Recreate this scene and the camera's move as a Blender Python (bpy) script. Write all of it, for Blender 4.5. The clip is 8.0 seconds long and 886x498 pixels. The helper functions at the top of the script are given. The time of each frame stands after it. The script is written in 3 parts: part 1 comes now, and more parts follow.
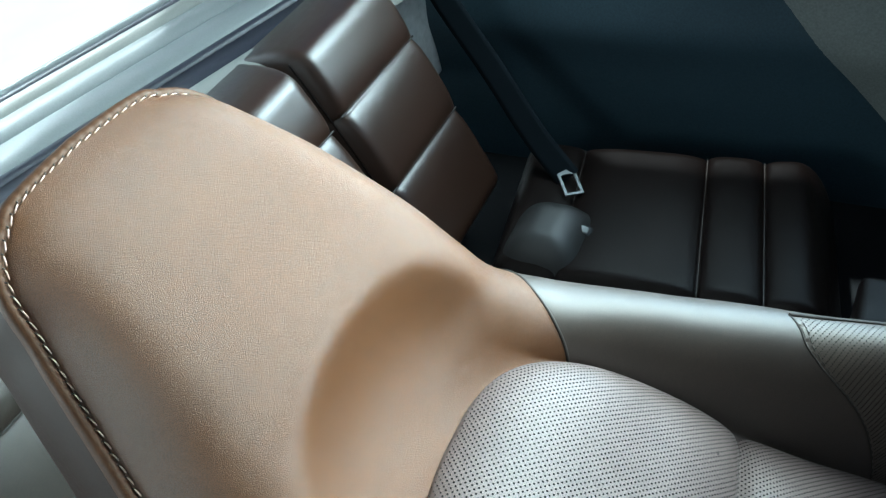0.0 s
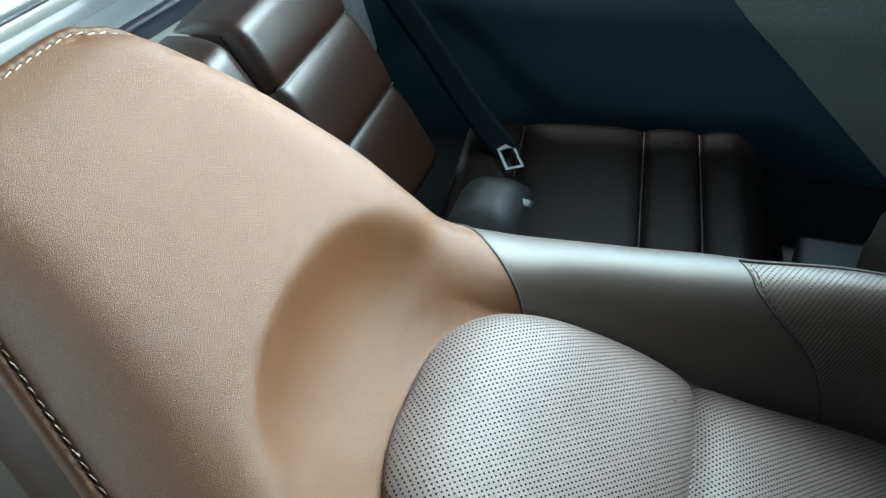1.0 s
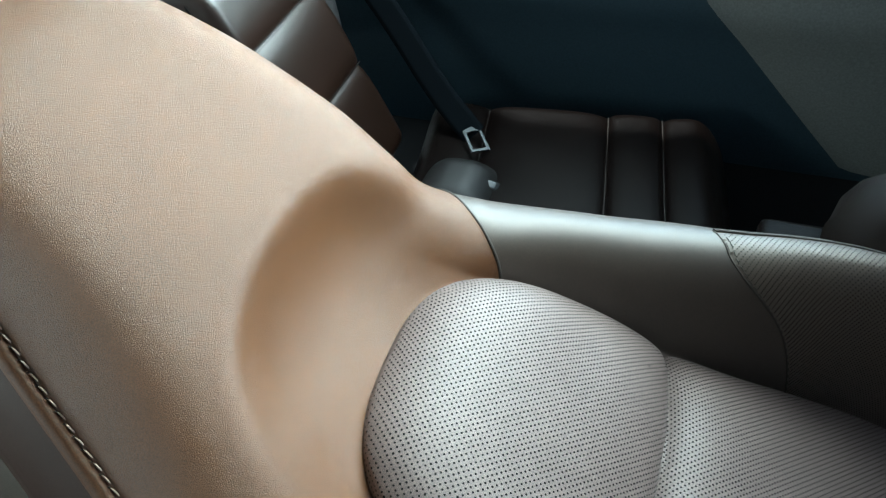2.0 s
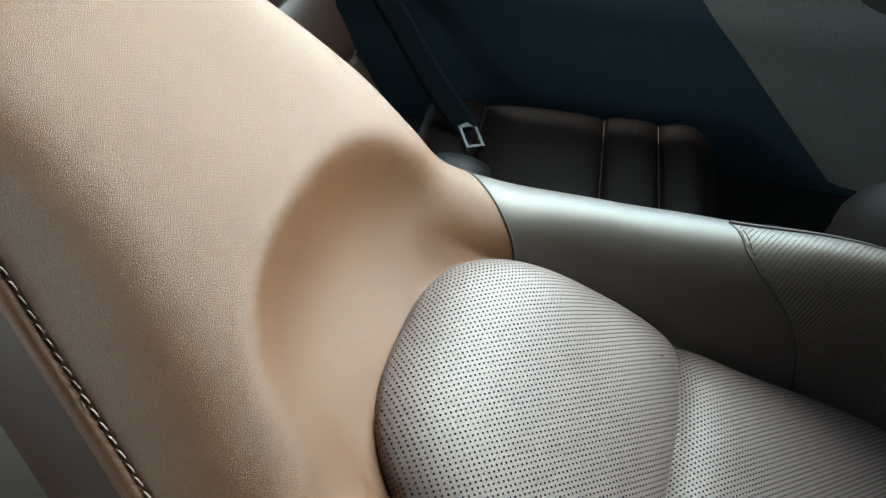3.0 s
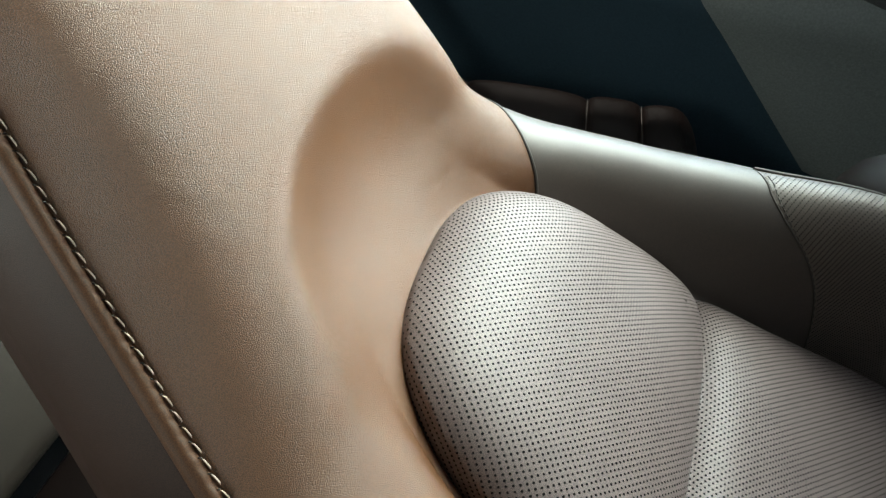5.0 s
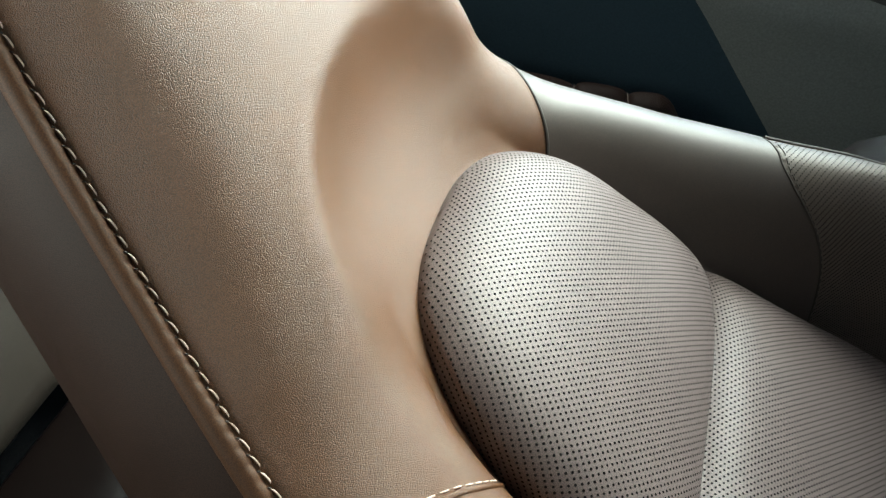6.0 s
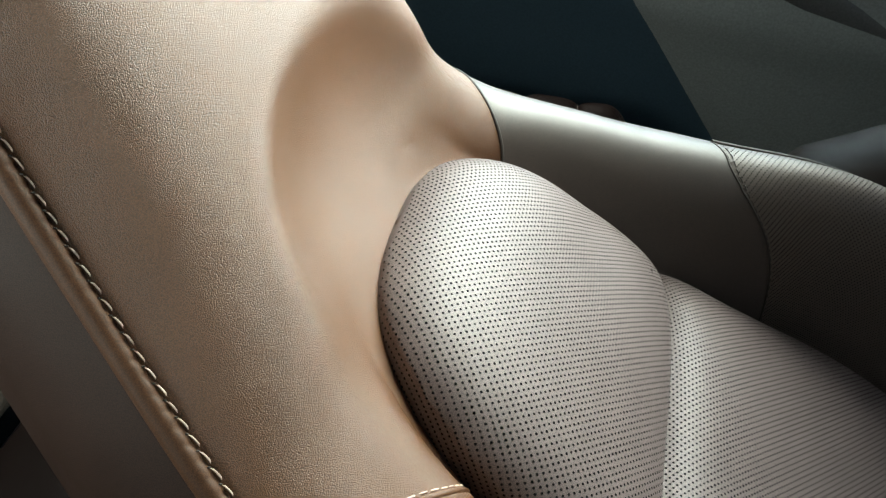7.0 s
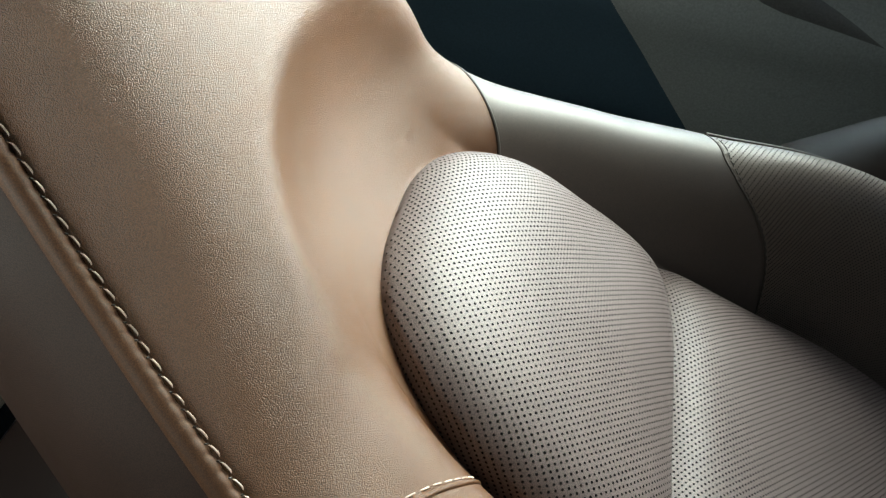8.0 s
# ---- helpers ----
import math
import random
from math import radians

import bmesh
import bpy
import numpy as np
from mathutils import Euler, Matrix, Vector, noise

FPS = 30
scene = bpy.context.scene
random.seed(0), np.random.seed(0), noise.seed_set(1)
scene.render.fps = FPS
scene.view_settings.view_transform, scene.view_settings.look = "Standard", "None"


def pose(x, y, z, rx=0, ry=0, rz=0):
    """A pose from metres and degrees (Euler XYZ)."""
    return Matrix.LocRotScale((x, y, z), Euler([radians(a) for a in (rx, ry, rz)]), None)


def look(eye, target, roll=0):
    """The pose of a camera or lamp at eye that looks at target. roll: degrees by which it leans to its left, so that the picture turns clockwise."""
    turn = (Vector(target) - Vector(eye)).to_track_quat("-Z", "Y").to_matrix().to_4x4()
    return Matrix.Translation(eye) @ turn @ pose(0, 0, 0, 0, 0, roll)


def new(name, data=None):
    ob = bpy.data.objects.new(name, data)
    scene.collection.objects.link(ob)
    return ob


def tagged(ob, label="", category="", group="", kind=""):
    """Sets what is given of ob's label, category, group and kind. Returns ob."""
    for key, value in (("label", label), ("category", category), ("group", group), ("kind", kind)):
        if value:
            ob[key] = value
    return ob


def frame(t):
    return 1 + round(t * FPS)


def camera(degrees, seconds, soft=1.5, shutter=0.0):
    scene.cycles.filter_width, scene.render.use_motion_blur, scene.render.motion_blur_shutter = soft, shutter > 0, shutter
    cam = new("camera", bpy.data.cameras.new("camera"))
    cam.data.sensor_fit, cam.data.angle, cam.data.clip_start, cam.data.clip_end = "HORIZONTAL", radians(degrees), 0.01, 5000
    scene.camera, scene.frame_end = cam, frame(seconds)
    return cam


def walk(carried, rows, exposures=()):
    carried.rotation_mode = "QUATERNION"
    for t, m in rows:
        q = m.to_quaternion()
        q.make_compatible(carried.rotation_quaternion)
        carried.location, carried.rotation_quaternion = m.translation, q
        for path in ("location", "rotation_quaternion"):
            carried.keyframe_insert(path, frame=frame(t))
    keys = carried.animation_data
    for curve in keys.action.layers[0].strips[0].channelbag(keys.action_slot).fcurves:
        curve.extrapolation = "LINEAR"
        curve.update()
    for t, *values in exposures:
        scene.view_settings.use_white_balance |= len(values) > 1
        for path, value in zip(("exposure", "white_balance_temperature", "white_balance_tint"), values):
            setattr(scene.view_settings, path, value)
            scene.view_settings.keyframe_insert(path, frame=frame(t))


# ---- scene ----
# ---- camera ----
cam = camera(58.0, 8.0, soft=1.3)
PATH = [
    (0.0, (0.1817, -0.2228, 1.3768), (-0.6493, 0.9959, 0.0262), -13.24),
    (0.5, (0.1775, -0.2270, 1.3601), (-0.5777, 1.0199, -0.0092), -12.51),
    (1.0, (0.1697, -0.2360, 1.3461), (-0.5104, 1.0347, -0.0406), -10.41),
    (1.5, (0.1652, -0.2454, 1.3388), (-0.4459, 1.0364, -0.0696), -8.85),
    (3.0, (0.1304, -0.2663, 1.3083), (-0.3840, 1.0636, -0.0942), -2.16),
    (3.5, (0.1207, -0.2701, 1.2931), (-0.3581, 1.0643, -0.1177), -1.06),
    (4.0, (0.1105, -0.2780, 1.2793), (-0.3377, 1.0766, -0.1221), 0.34),
    (5.5, (0.0820, -0.2957, 1.2405), (-0.2896, 1.0802, -0.1626), 4.57),
    (6.0, (0.0716, -0.3011, 1.2268), (-0.2559, 1.0865, -0.1758), 6.00),
    (6.5, (0.0682, -0.3018, 1.2244), (-0.2109, 1.1066, -0.1680), 6.84),
    (7.0, (0.0710, -0.3046, 1.2231), (-0.1583, 1.1395, -0.1414), 7.46),
    (7.5, (0.0641, -0.3062, 1.2171), (-0.1259, 1.1545, -0.1358), 8.35),
    (8.0, (0.0609, -0.3095, 1.2096), (-0.1236, 1.1667, -0.1272), 7.74),
]
EXPOSURES = [(0.0, 0.06, 5200, -9), (1.5, 0.04, 5350, -8), (3.5, 0.03, 5800, -6), (5.5, 0.06, 6100, -3), (8.0, 0.10, 6200, -2)]
walk(cam, [(t, look(eye, target, roll)) for t, eye, target, roll in PATH], EXPOSURES)

# ---- light: bright day outside the car through its windows, and two added roof lamps ----
world = bpy.data.worlds.new("sky")
scene.world = world
world.use_nodes = True
wn = world.node_tree.nodes
sky = wn.new("ShaderNodeTexSky")
sky.sky_type = "NISHITA"
sky.sun_disc = False
sky.sun_elevation = radians(48)
sky.sun_rotation = radians(60)
wn["Background"].inputs["Strength"].default_value = 0.06
world.node_tree.links.new(sky.outputs["Color"], wn["Background"].inputs["Color"])

sun = new("sun", bpy.data.lights.new("sun", "SUN"))
sun.data.energy = 5.0
sun.data.angle = radians(2)
sun.data.color = (1.0, 0.95, 0.88)
sun.matrix_world = look((-2.0, 1.2, 5.0), (0, 0, 0))


def area_light(name, eye, target, wide, high, watts, color, spread=180):
    lamp = new(name, bpy.data.lights.new(name, "AREA"))
    lamp.data.shape = "RECTANGLE"
    lamp.data.size, lamp.data.size_y = wide, high
    lamp.data.energy, lamp.data.color, lamp.data.spread = watts, color, radians(spread)
    lamp.matrix_world = look(eye, target)
    return lamp


# Two lamps added under an unseen roof opening to make the seat's highlights.
area_light("added_roof_lamp", (0.26, 0.66, 1.43), (-0.22, 0.04, 1.10), 0.60, 0.42, 6.8, (0.99, 1.0, 0.925), 96)
area_light("added_roof_near_lamp", (0.13, 0.25, 1.45), (-0.16, -0.06, 1.02), 0.44, 0.38, 4.4, (0.99, 1.0, 0.925), 94)
area_light("far_front_window_daylight", (0.16, 1.04, 1.28), (0.00, 0.1, 0.95), 0.60, 0.46, 3.6, (0.76, 0.89, 1.0), 120)
area_light("far_rear_window_daylight", (-0.20, 1.05, 1.12), (-0.5, 0.7, 0.8), 0.50, 0.36, 4.2, (0.97, 1.0, 0.97), 130)
area_light("rear_window_daylight", (-1.30, 0.36, 1.30), (-0.5, 0.36, 0.8), 1.0, 0.40, 2.4, (0.95, 0.98, 1.0))
area_light("near_window_daylight", (-0.54, -0.46, 1.15), (-0.14, -0.10, 1.02), 0.46, 0.28, 1.7, (1.0, 0.96, 0.89), 120)


# ---- materials ----
def material(name):
    m = bpy.data.materials.new(name)
    m.use_nodes = True
    return m, m.node_tree.nodes, m.node_tree.links, m.node_tree.nodes["Principled BSDF"]


def leather(name, base, rough, grain=1900.0, bump=0.4, coat=0.0, spec_level=0.8, coat_rough=0.42):
    """Grained leather: pebble grain, soft stains and rubbed patches."""
    m, nodes, links, bsdf = material(name)
    coord = nodes.new("ShaderNodeTexCoord")
    big = nodes.new("ShaderNodeTexNoise")
    big.inputs["Scale"].default_value = 9
    big.inputs["Detail"].default_value = 4
    mid = nodes.new("ShaderNodeTexNoise")
    mid.inputs["Scale"].default_value = 70
    mid.inputs["Detail"].default_value = 5
    vor = nodes.new("ShaderNodeTexVoronoi")
    vor.feature = "F1"
    vor.inputs["Scale"].default_value = grain
    warp = nodes.new("ShaderNodeTexNoise")
    warp.inputs["Scale"].default_value = grain * 0.35
    for n in (big, mid, warp):
        links.new(coord.outputs["Object"], n.inputs["Vector"])
    add = nodes.new("ShaderNodeMixRGB")
    add.inputs["Fac"].default_value = 0.0002
    add.blend_type = "ADD"
    links.new(coord.outputs["Object"], add.inputs["Color1"])
    links.new(warp.outputs["Color"], add.inputs["Color2"])
    links.new(add.outputs["Color"], vor.inputs["Vector"])
    ramp = nodes.new("ShaderNodeValToRGB")
    ramp.color_ramp.elements[0].position, ramp.color_ramp.elements[1].position = 0.3, 0.75
    ramp.color_ramp.elements[0].color = (*[c * 0.88 for c in base], 1)
    ramp.color_ramp.elements[1].color = (*[min(1, c * 1.1) for c in base], 1)
    links.new(big.outputs["Fac"], ramp.inputs["Fac"])
    tint = nodes.new("ShaderNodeMixRGB")
    tint.blend_type = "MULTIPLY"
    tint.inputs["Fac"].default_value = 0.25
    links.new(ramp.outputs["Color"], tint.inputs["Color1"])
    links.new(mid.outputs["Fac"], tint.inputs["Color2"])
    pits = nodes.new("ShaderNodeMapRange")
    pits.inputs["From Min"].default_value, pits.inputs["From Max"].default_value = 0.15, 0.75
    pits.inputs["To Min"].default_value, pits.inputs["To Max"].default_value = 1.15, 0.55
    links.new(vor.outputs["Distance"], pits.inputs["Value"])
    pitted = nodes.new("ShaderNodeMixRGB")
    pitted.blend_type = "MULTIPLY"
    pitted.inputs["Fac"].default_value = 1.0
    links.new(tint.outputs["Color"], pitted.inputs["Color1"])
    links.new(pits.outputs["Result"], pitted.inputs["Color2"])
    rr = nodes.new("ShaderNodeMapRange")
    rr.inputs["To Min"].default_value, rr.inputs["To Max"].default_value = rough - 0.06, rough + 0.08
    links.new(mid.outputs["Fac"], rr.inputs["Value"])
    links.new(rr.outputs["Result"], bsdf.inputs["Roughness"])
    b1 = nodes.new("ShaderNodeBump")
    b1.invert = True
    b1.inputs["Strength"].default_value = bump
    b1.inputs["Distance"].default_value = 0.0005
    links.new(vor.outputs["Distance"], b1.inputs["Height"])
    b2 = nodes.new("ShaderNodeBump")
    b2.inputs["Strength"].default_value = 0.06
    b2.inputs["Distance"].default_value = 0.002
    links.new(mid.outputs["Fac"], b2.inputs["Height"])
    links.new(b1.outputs["Normal"], b2.inputs["Normal"])
    color, normal = pitted.outputs["Color"], b2.outputs["Normal"]
    links.new(color, bsdf.inputs["Base Color"])
    links.new(normal, bsdf.inputs["Normal"])
    links.new(normal, bsdf.inputs["Coat Normal"])
    bsdf.inputs["Coat Weight"].default_value = coat
    bsdf.inputs["Specular IOR Level"].default_value = spec_level
    bsdf.inputs["Specular Tint"].default_value = (*[(c / max(base)) ** 0.05 for c in base], 1)
    bsdf.inputs["Coat Roughness"].default_value = coat_rough
    return m


def plain(name, base, rough, scale=60.0, vary=0.15, bump=0.15, metal=0.0, gloss=0.5):
    m, nodes, links, bsdf = material(name)
    coord = nodes.new("ShaderNodeTexCoord")
    nz = nodes.new("ShaderNodeTexNoise")
    nz.inputs["Scale"].default_value = scale
    nz.inputs["Detail"].default_value = 6
    links.new(coord.outputs["Object"], nz.inputs["Vector"])
    ramp = nodes.new("ShaderNodeValToRGB")
    ramp.color_ramp.elements[0].position, ramp.color_ramp.elements[1].position = 0.3, 0.7
    ramp.color_ramp.elements[0].color = (*[c * (1 - vary) for c in base], 1)
    ramp.color_ramp.elements[1].color = (*[min(1, c * (1 + vary)) for c in base], 1)
    links.new(nz.outputs["Fac"], ramp.inputs["Fac"])
    links.new(ramp.outputs["Color"], bsdf.inputs["Base Color"])
    b = nodes.new("ShaderNodeBump")
    b.inputs["Strength"].default_value = bump
    b.inputs["Distance"].default_value = 0.001
    links.new(nz.outputs["Fac"], b.inputs["Height"])
    links.new(b.outputs["Normal"], bsdf.inputs["Normal"])
    bsdf.inputs["Roughness"].default_value = rough
    bsdf.inputs["Metallic"].default_value = metal
    bsdf.inputs["Specular IOR Level"].default_value = gloss
    return m


HOLE_A, HOLE_B, HOLE_R = 0.0041, 0.0045, 0.00069
BROWN = leather("brown_leather", (0.160, 0.0620, 0.0165), 0.45, grain=2200, bump=0.66, coat=0.82, spec_level=0.25, coat_rough=0.38)
BROWN.node_tree.nodes["Principled BSDF"].inputs["Coat IOR"].default_value = 1.56
ROLL = leather("smooth_brown_leather", (0.105, 0.044, 0.017), 0.58, bump=0.12, spec_level=0.4)
SIDE = leather("side_leather", (0.042, 0.021, 0.0135), 0.55, bump=0.15, spec_level=0.25)
# Far bolster leather: brown turned dark taupe to hold its shade and sky sheen.
TAUPE = leather("taupe_leather", (0.064, 0.045, 0.034), 0.5, bump=0.1, coat=0.5, spec_level=0.6, coat_rough=0.55)
PERF = leather("perforated_leather", (0.187, 0.143, 0.134), 0.52, bump=0.2, coat=0.1, spec_level=0.55, coat_rough=0.5)
# Perforated bolster leather, darkened in colour for the shaded valley it lines.
PERF_SHADED = leather("perforated_leather_shaded", (0.112, 0.084, 0.064), 0.5, bump=0.15, coat=0.2, spec_level=0.7)
# Cut edge and foam, blackened in colour for the shade down the holes.
FOAM_SHADED = plain("raw_cut_edge_shaded", (0.010, 0.009, 0.008), 0.95, scale=800)
THREAD = plain("beige_thread", (0.76, 0.58, 0.48), 0.7, scale=900)
PIPING = plain("dark_piping", (0.03, 0.024, 0.02), 0.6)
BLACK = plain("black_plastic", (0.018, 0.019, 0.021), 0.6, scale=300)
GREY = plain("grey_trim", (0.24, 0.25, 0.25), 0.5, scale=400, vary=0.05)
PALE = plain("pale_trim", (0.30, 0.30, 0.275), 0.55, scale=400, vary=0.05)
NAVY = plain("dark_strip", (0.035, 0.036, 0.05), 0.4, scale=400, vary=0.06)
# Bench leather tones carry the light: cushion darkened as shaded, the rest lightened.
REAR_SHADED = leather("rear_leather_shaded", (0.009, 0.005, 0.004), 0.36, grain=1500, spec_level=0.18)
REAR_BACK_LIT = leather("rear_backrest_leather_lit", (0.046, 0.021, 0.012), 0.33, grain=1500, bump=0.2, coat=0.65, coat_rough=0.3)
HIP_LIT = leather("grey_leather_lit", (0.017, 0.015, 0.014), 0.5, grain=1500)
NEAR_REAR_LIT = leather("near_rear_leather_lit", (0.055, 0.041, 0.030), 0.45, grain=1500)
CLOTH = plain("pale_headlining", (0.3, 0.29, 0.27), 0.9, scale=500)
CARPET = plain("black_carpet", (0.007, 0.007, 0.008), 0.95, scale=400, bump=0.6)
WEB = plain("belt_webbing", (0.006, 0.009, 0.012), 0.9, scale=700, gloss=0.1)
CHROME = plain("bright_metal", (0.12, 0.125, 0.13), 0.4, metal=1.0)
ROOF_BLACK = plain("opaque_dark_gloss", (0.02, 0.022, 0.024), 0.08, vary=0.02, bump=0.0)
GLASS, _n, _l, _b = material("clear_glass")
_b.inputs["Transmission Weight"].default_value = 1.0
_b.inputs["Roughness"].default_value = 0.0
_b.inputs["IOR"].default_value = 1.45
PAINT = plain("car_paint", (0.4, 0.41, 0.42), 0.35)


# ---- shaping helpers ----
def spl(keys, x):
    """Smooth curve through (x, y) keys."""
    xs, ys = np.array(keys, float).T
    d = np.diff(ys) / np.diff(xs)
    m = np.empty(len(xs))
    m[0], m[-1] = d[0], d[-1]
    m[1:-1] = (d[1:] + d[:-1]) / 2
    x = np.clip(np.asarray(x, float), xs[0], xs[-1])
    i = np.clip(np.searchsorted(xs, x) - 1, 0, len(xs) - 2)
    h = xs[i + 1] - xs[i]
    t = (x - xs[i]) / h
    return (2 * t**3 - 3 * t**2 + 1) * ys[i] + (t**3 - 2 * t**2 + t) * h * m[i] + (-2 * t**3 + 3 * t**2) * ys[i + 1] + (t**3 - t**2) * h * m[i + 1]


def step(a, b, x):
    t = np.clip((np.asarray(x, float) - a) / (b - a), 0, 1)
    return t * t * (3 - 2 * t)


def grid_mesh(name, P, closed=False, flip=False):
    """A mesh from a rows x columns x 3 array of places."""
    r, c, _ = P.shape
    idx = np.arange(r * c).reshape(r, c)
    if closed:
        idx = np.concatenate([idx, idx[:, :1]], 1)
    q = np.stack([idx[:-1, :-1], idx[1:, :-1], idx[1:, 1:], idx[:-1, 1:]], -1).reshape(-1, 4)
    if flip:
        q = q[:, ::-1]
    me = bpy.data.meshes.new(name)
    me.from_pydata(P.reshape(-1, 3).tolist(), [], q.tolist())
    me.shade_smooth()
    me.update()
    return me


def part(name, me, mat, parent=None, label="", m=None):
    """One mesh object, under a thing or a part if given; m: its place in the world."""
    ob = new(name, me)
    if mat is not None and not me.materials:
        me.materials.append(mat)
    ob.matrix_basis = m if m is not None else Matrix()
    if parent is not None:
        ob.parent = parent
        ob.matrix_parent_inverse = world_of(parent).inverted()
    if label:
        ob["label"] = label
    return ob


def world_of(ob):
    m = ob.matrix_basis
    while ob.parent is not None:
        m = ob.parent.matrix_basis.copy() if ob.parent.parent is None else world_of(ob.parent)
        return m @ ob.matrix_parent_inverse @ ob.matrix_basis
    return m


def thing(name, place, label, category, group="", kind=""):
    ob = new(name)
    ob.empty_display_size = 0.05
    ob.matrix_basis = place
    return tagged(ob, label, category, group, kind)


def from_bm(name, bm, smooth=True):
    me = bpy.data.meshes.new(name)
    bmesh.ops.recalc_face_normals(bm, faces=bm.faces[:])
    bm.to_mesh(me)
    bm.free()
    if smooth:
        me.shade_smooth()
    return me


def box_mesh(name, size, r=0.008, seg=3, at=(0, 0, 0)):
    """A box with rounded edges."""
    bm = bmesh.new()
    bmesh.ops.create_cube(bm, size=1)
    bmesh.ops.scale(bm, vec=size, verts=bm.verts)
    if r:
        bmesh.ops.bevel(bm, geom=bm.edges[:], offset=r, segments=seg, profile=0.5, affect="EDGES")
    bmesh.ops.translate(bm, vec=at, verts=bm.verts)
    return from_bm(name, bm)


def tube_mesh(name, pts, r, sides=8):
    """A round cord along points."""
    P = np.asarray(pts, float)
    T = np.gradient(P, axis=0)
    T /= np.linalg.norm(T, axis=1, keepdims=True) + 1e-12
    ref = np.array([0.3, 0.2, 0.9])
    A = np.cross(T, ref)
    A /= np.linalg.norm(A, axis=1, keepdims=True)
    B = np.cross(T, A)
    a = np.linspace(0, 2 * np.pi, sides, endpoint=False)
    ring = P[:, None] + r * (np.cos(a)[None, :, None] * A[:, None] + np.sin(a)[None, :, None] * B[:, None])
    return grid_mesh(name, ring, closed=True)


# ---- the reclined front seat, in its own axes: v down the backrest, u across, n out of its face ----
RECLINE, STITCH_GAP = 42.0, 0.0072
SEAT = Matrix.Translation((0, 0, 0.95)) @ Matrix.Rotation(radians(RECLINE), 4, "Y")
INS_W, INS_H, INS_P, INS_V, INS_U = 0.1397, 0.2900, 3.02, 0.0030, 0.0087
FAR_FALL = [(-0.279, 4.6), (-0.24, 6.0), (-0.11, 6.0), (-0.06, 4.2), (-0.035, 3.0), (0.0, 3.0), (0.05, 4.6), (0.75, 4.6)]
FAR_CROWN = [(-0.279, 0.0), (-0.25, 0.005), (-0.2, 0.007), (-0.11, 0.006), (-0.06, 0.002), (-0.03, -0.003), (0.0, 0.0), (0.75, 0.0)]
FAR_SWELL = [(-0.279, 0.0), (-0.27, 0.001), (-0.25, 0.007), (-0.225, 0.013), (-0.19, 0.014), (-0.15, 0.010), (-0.11, 0.006), (-0.07, 0.0), (-0.035, -0.004), (-0.01, -0.003), (0.01, 0.0), (0.1, 0.0), (0.75, 0.0)]


def edge_half(v):
    return spl([(-0.279, 0.0), (-0.277, 0.036), (-0.27, 0.06), (-0.255, 0.079), (-0.222, 0.092), (-0.163, 0.113), (-0.089, 0.141), (-0.015, 0.173), (0.05, 0.198), (0.1, 0.213), (0.17, 0.233), (0.27, 0.26), (0.4, 0.275), (0.75, 0.28)], v)


def far_half(v):
    """Half-width towards the middle of the car, where the headrest swells and the neck is drawn in."""
    return edge_half(v) + spl(FAR_SWELL, v)


def side_half(v, u):
    return np.where(np.asarray(u) > 0, far_half(v), edge_half(v))


def edge_n(v):
    return spl([(-0.279, 0.024), (-0.255, 0.017), (-0.222, 0.006), (-0.163, -0.005), (-0.089, -0.010), (-0.015, -0.006), (0.05, 0.0), (0.17, 0.03), (0.4, 0.07), (0.75, 0.12)], v)


def insert_half(v):
    q = np.clip((np.asarray(v, float) - INS_V) / INS_H, 0, 1)
    return insert_full(v) * (1 - (1 - q) ** INS_P) ** (1 / INS_P)


def insert_full(v):
    return INS_W + spl([(-0.3, 0.0), (0.18, 0.0), (0.24, 0.0065), (0.3, 0.0256), (0.45, 0.085), (0.75, 0.09)], v)


def insert_rho(v, u):
    a, q = np.abs(np.asarray(u) - INS_U), np.minimum((np.asarray(v, float) - INS_V) / INS_H, 1)
    return ((a / insert_full(v)) ** INS_P + np.abs(1 - q) ** INS_P) ** (1 / INS_P)


def hollow_rho(v, u):
    """1 on the outline of the hollow between headrest and insert, less inside."""
    v = np.asarray(v, float) + 0.101
    wide = spl([(0.0, 0.105), (0.07, 0.105), (0.10, 0.108), (0.14, 0.12), (0.2, 0.15)], v)
    g = (np.abs(u) / wide) ** 2.3 + np.abs(1 - np.minimum(v, 0.09) / 0.09) ** 2.3
    return g ** (1 / 2.3)


def rim_lift(u):
    """The leather round the insert stands higher on the door's side."""
    return 0.0055 * (1 - step(-0.05, 0.05, u))


def far_drop(v):
    """The shoulder towards the middle of the car rolls further back."""
    v = np.asarray(v, float)
    return (0.028 + 0.014 * step(-0.12, -0.03, v)) * step(-0.275, -0.2, v) * (1 - step(0.02, 0.16, v))


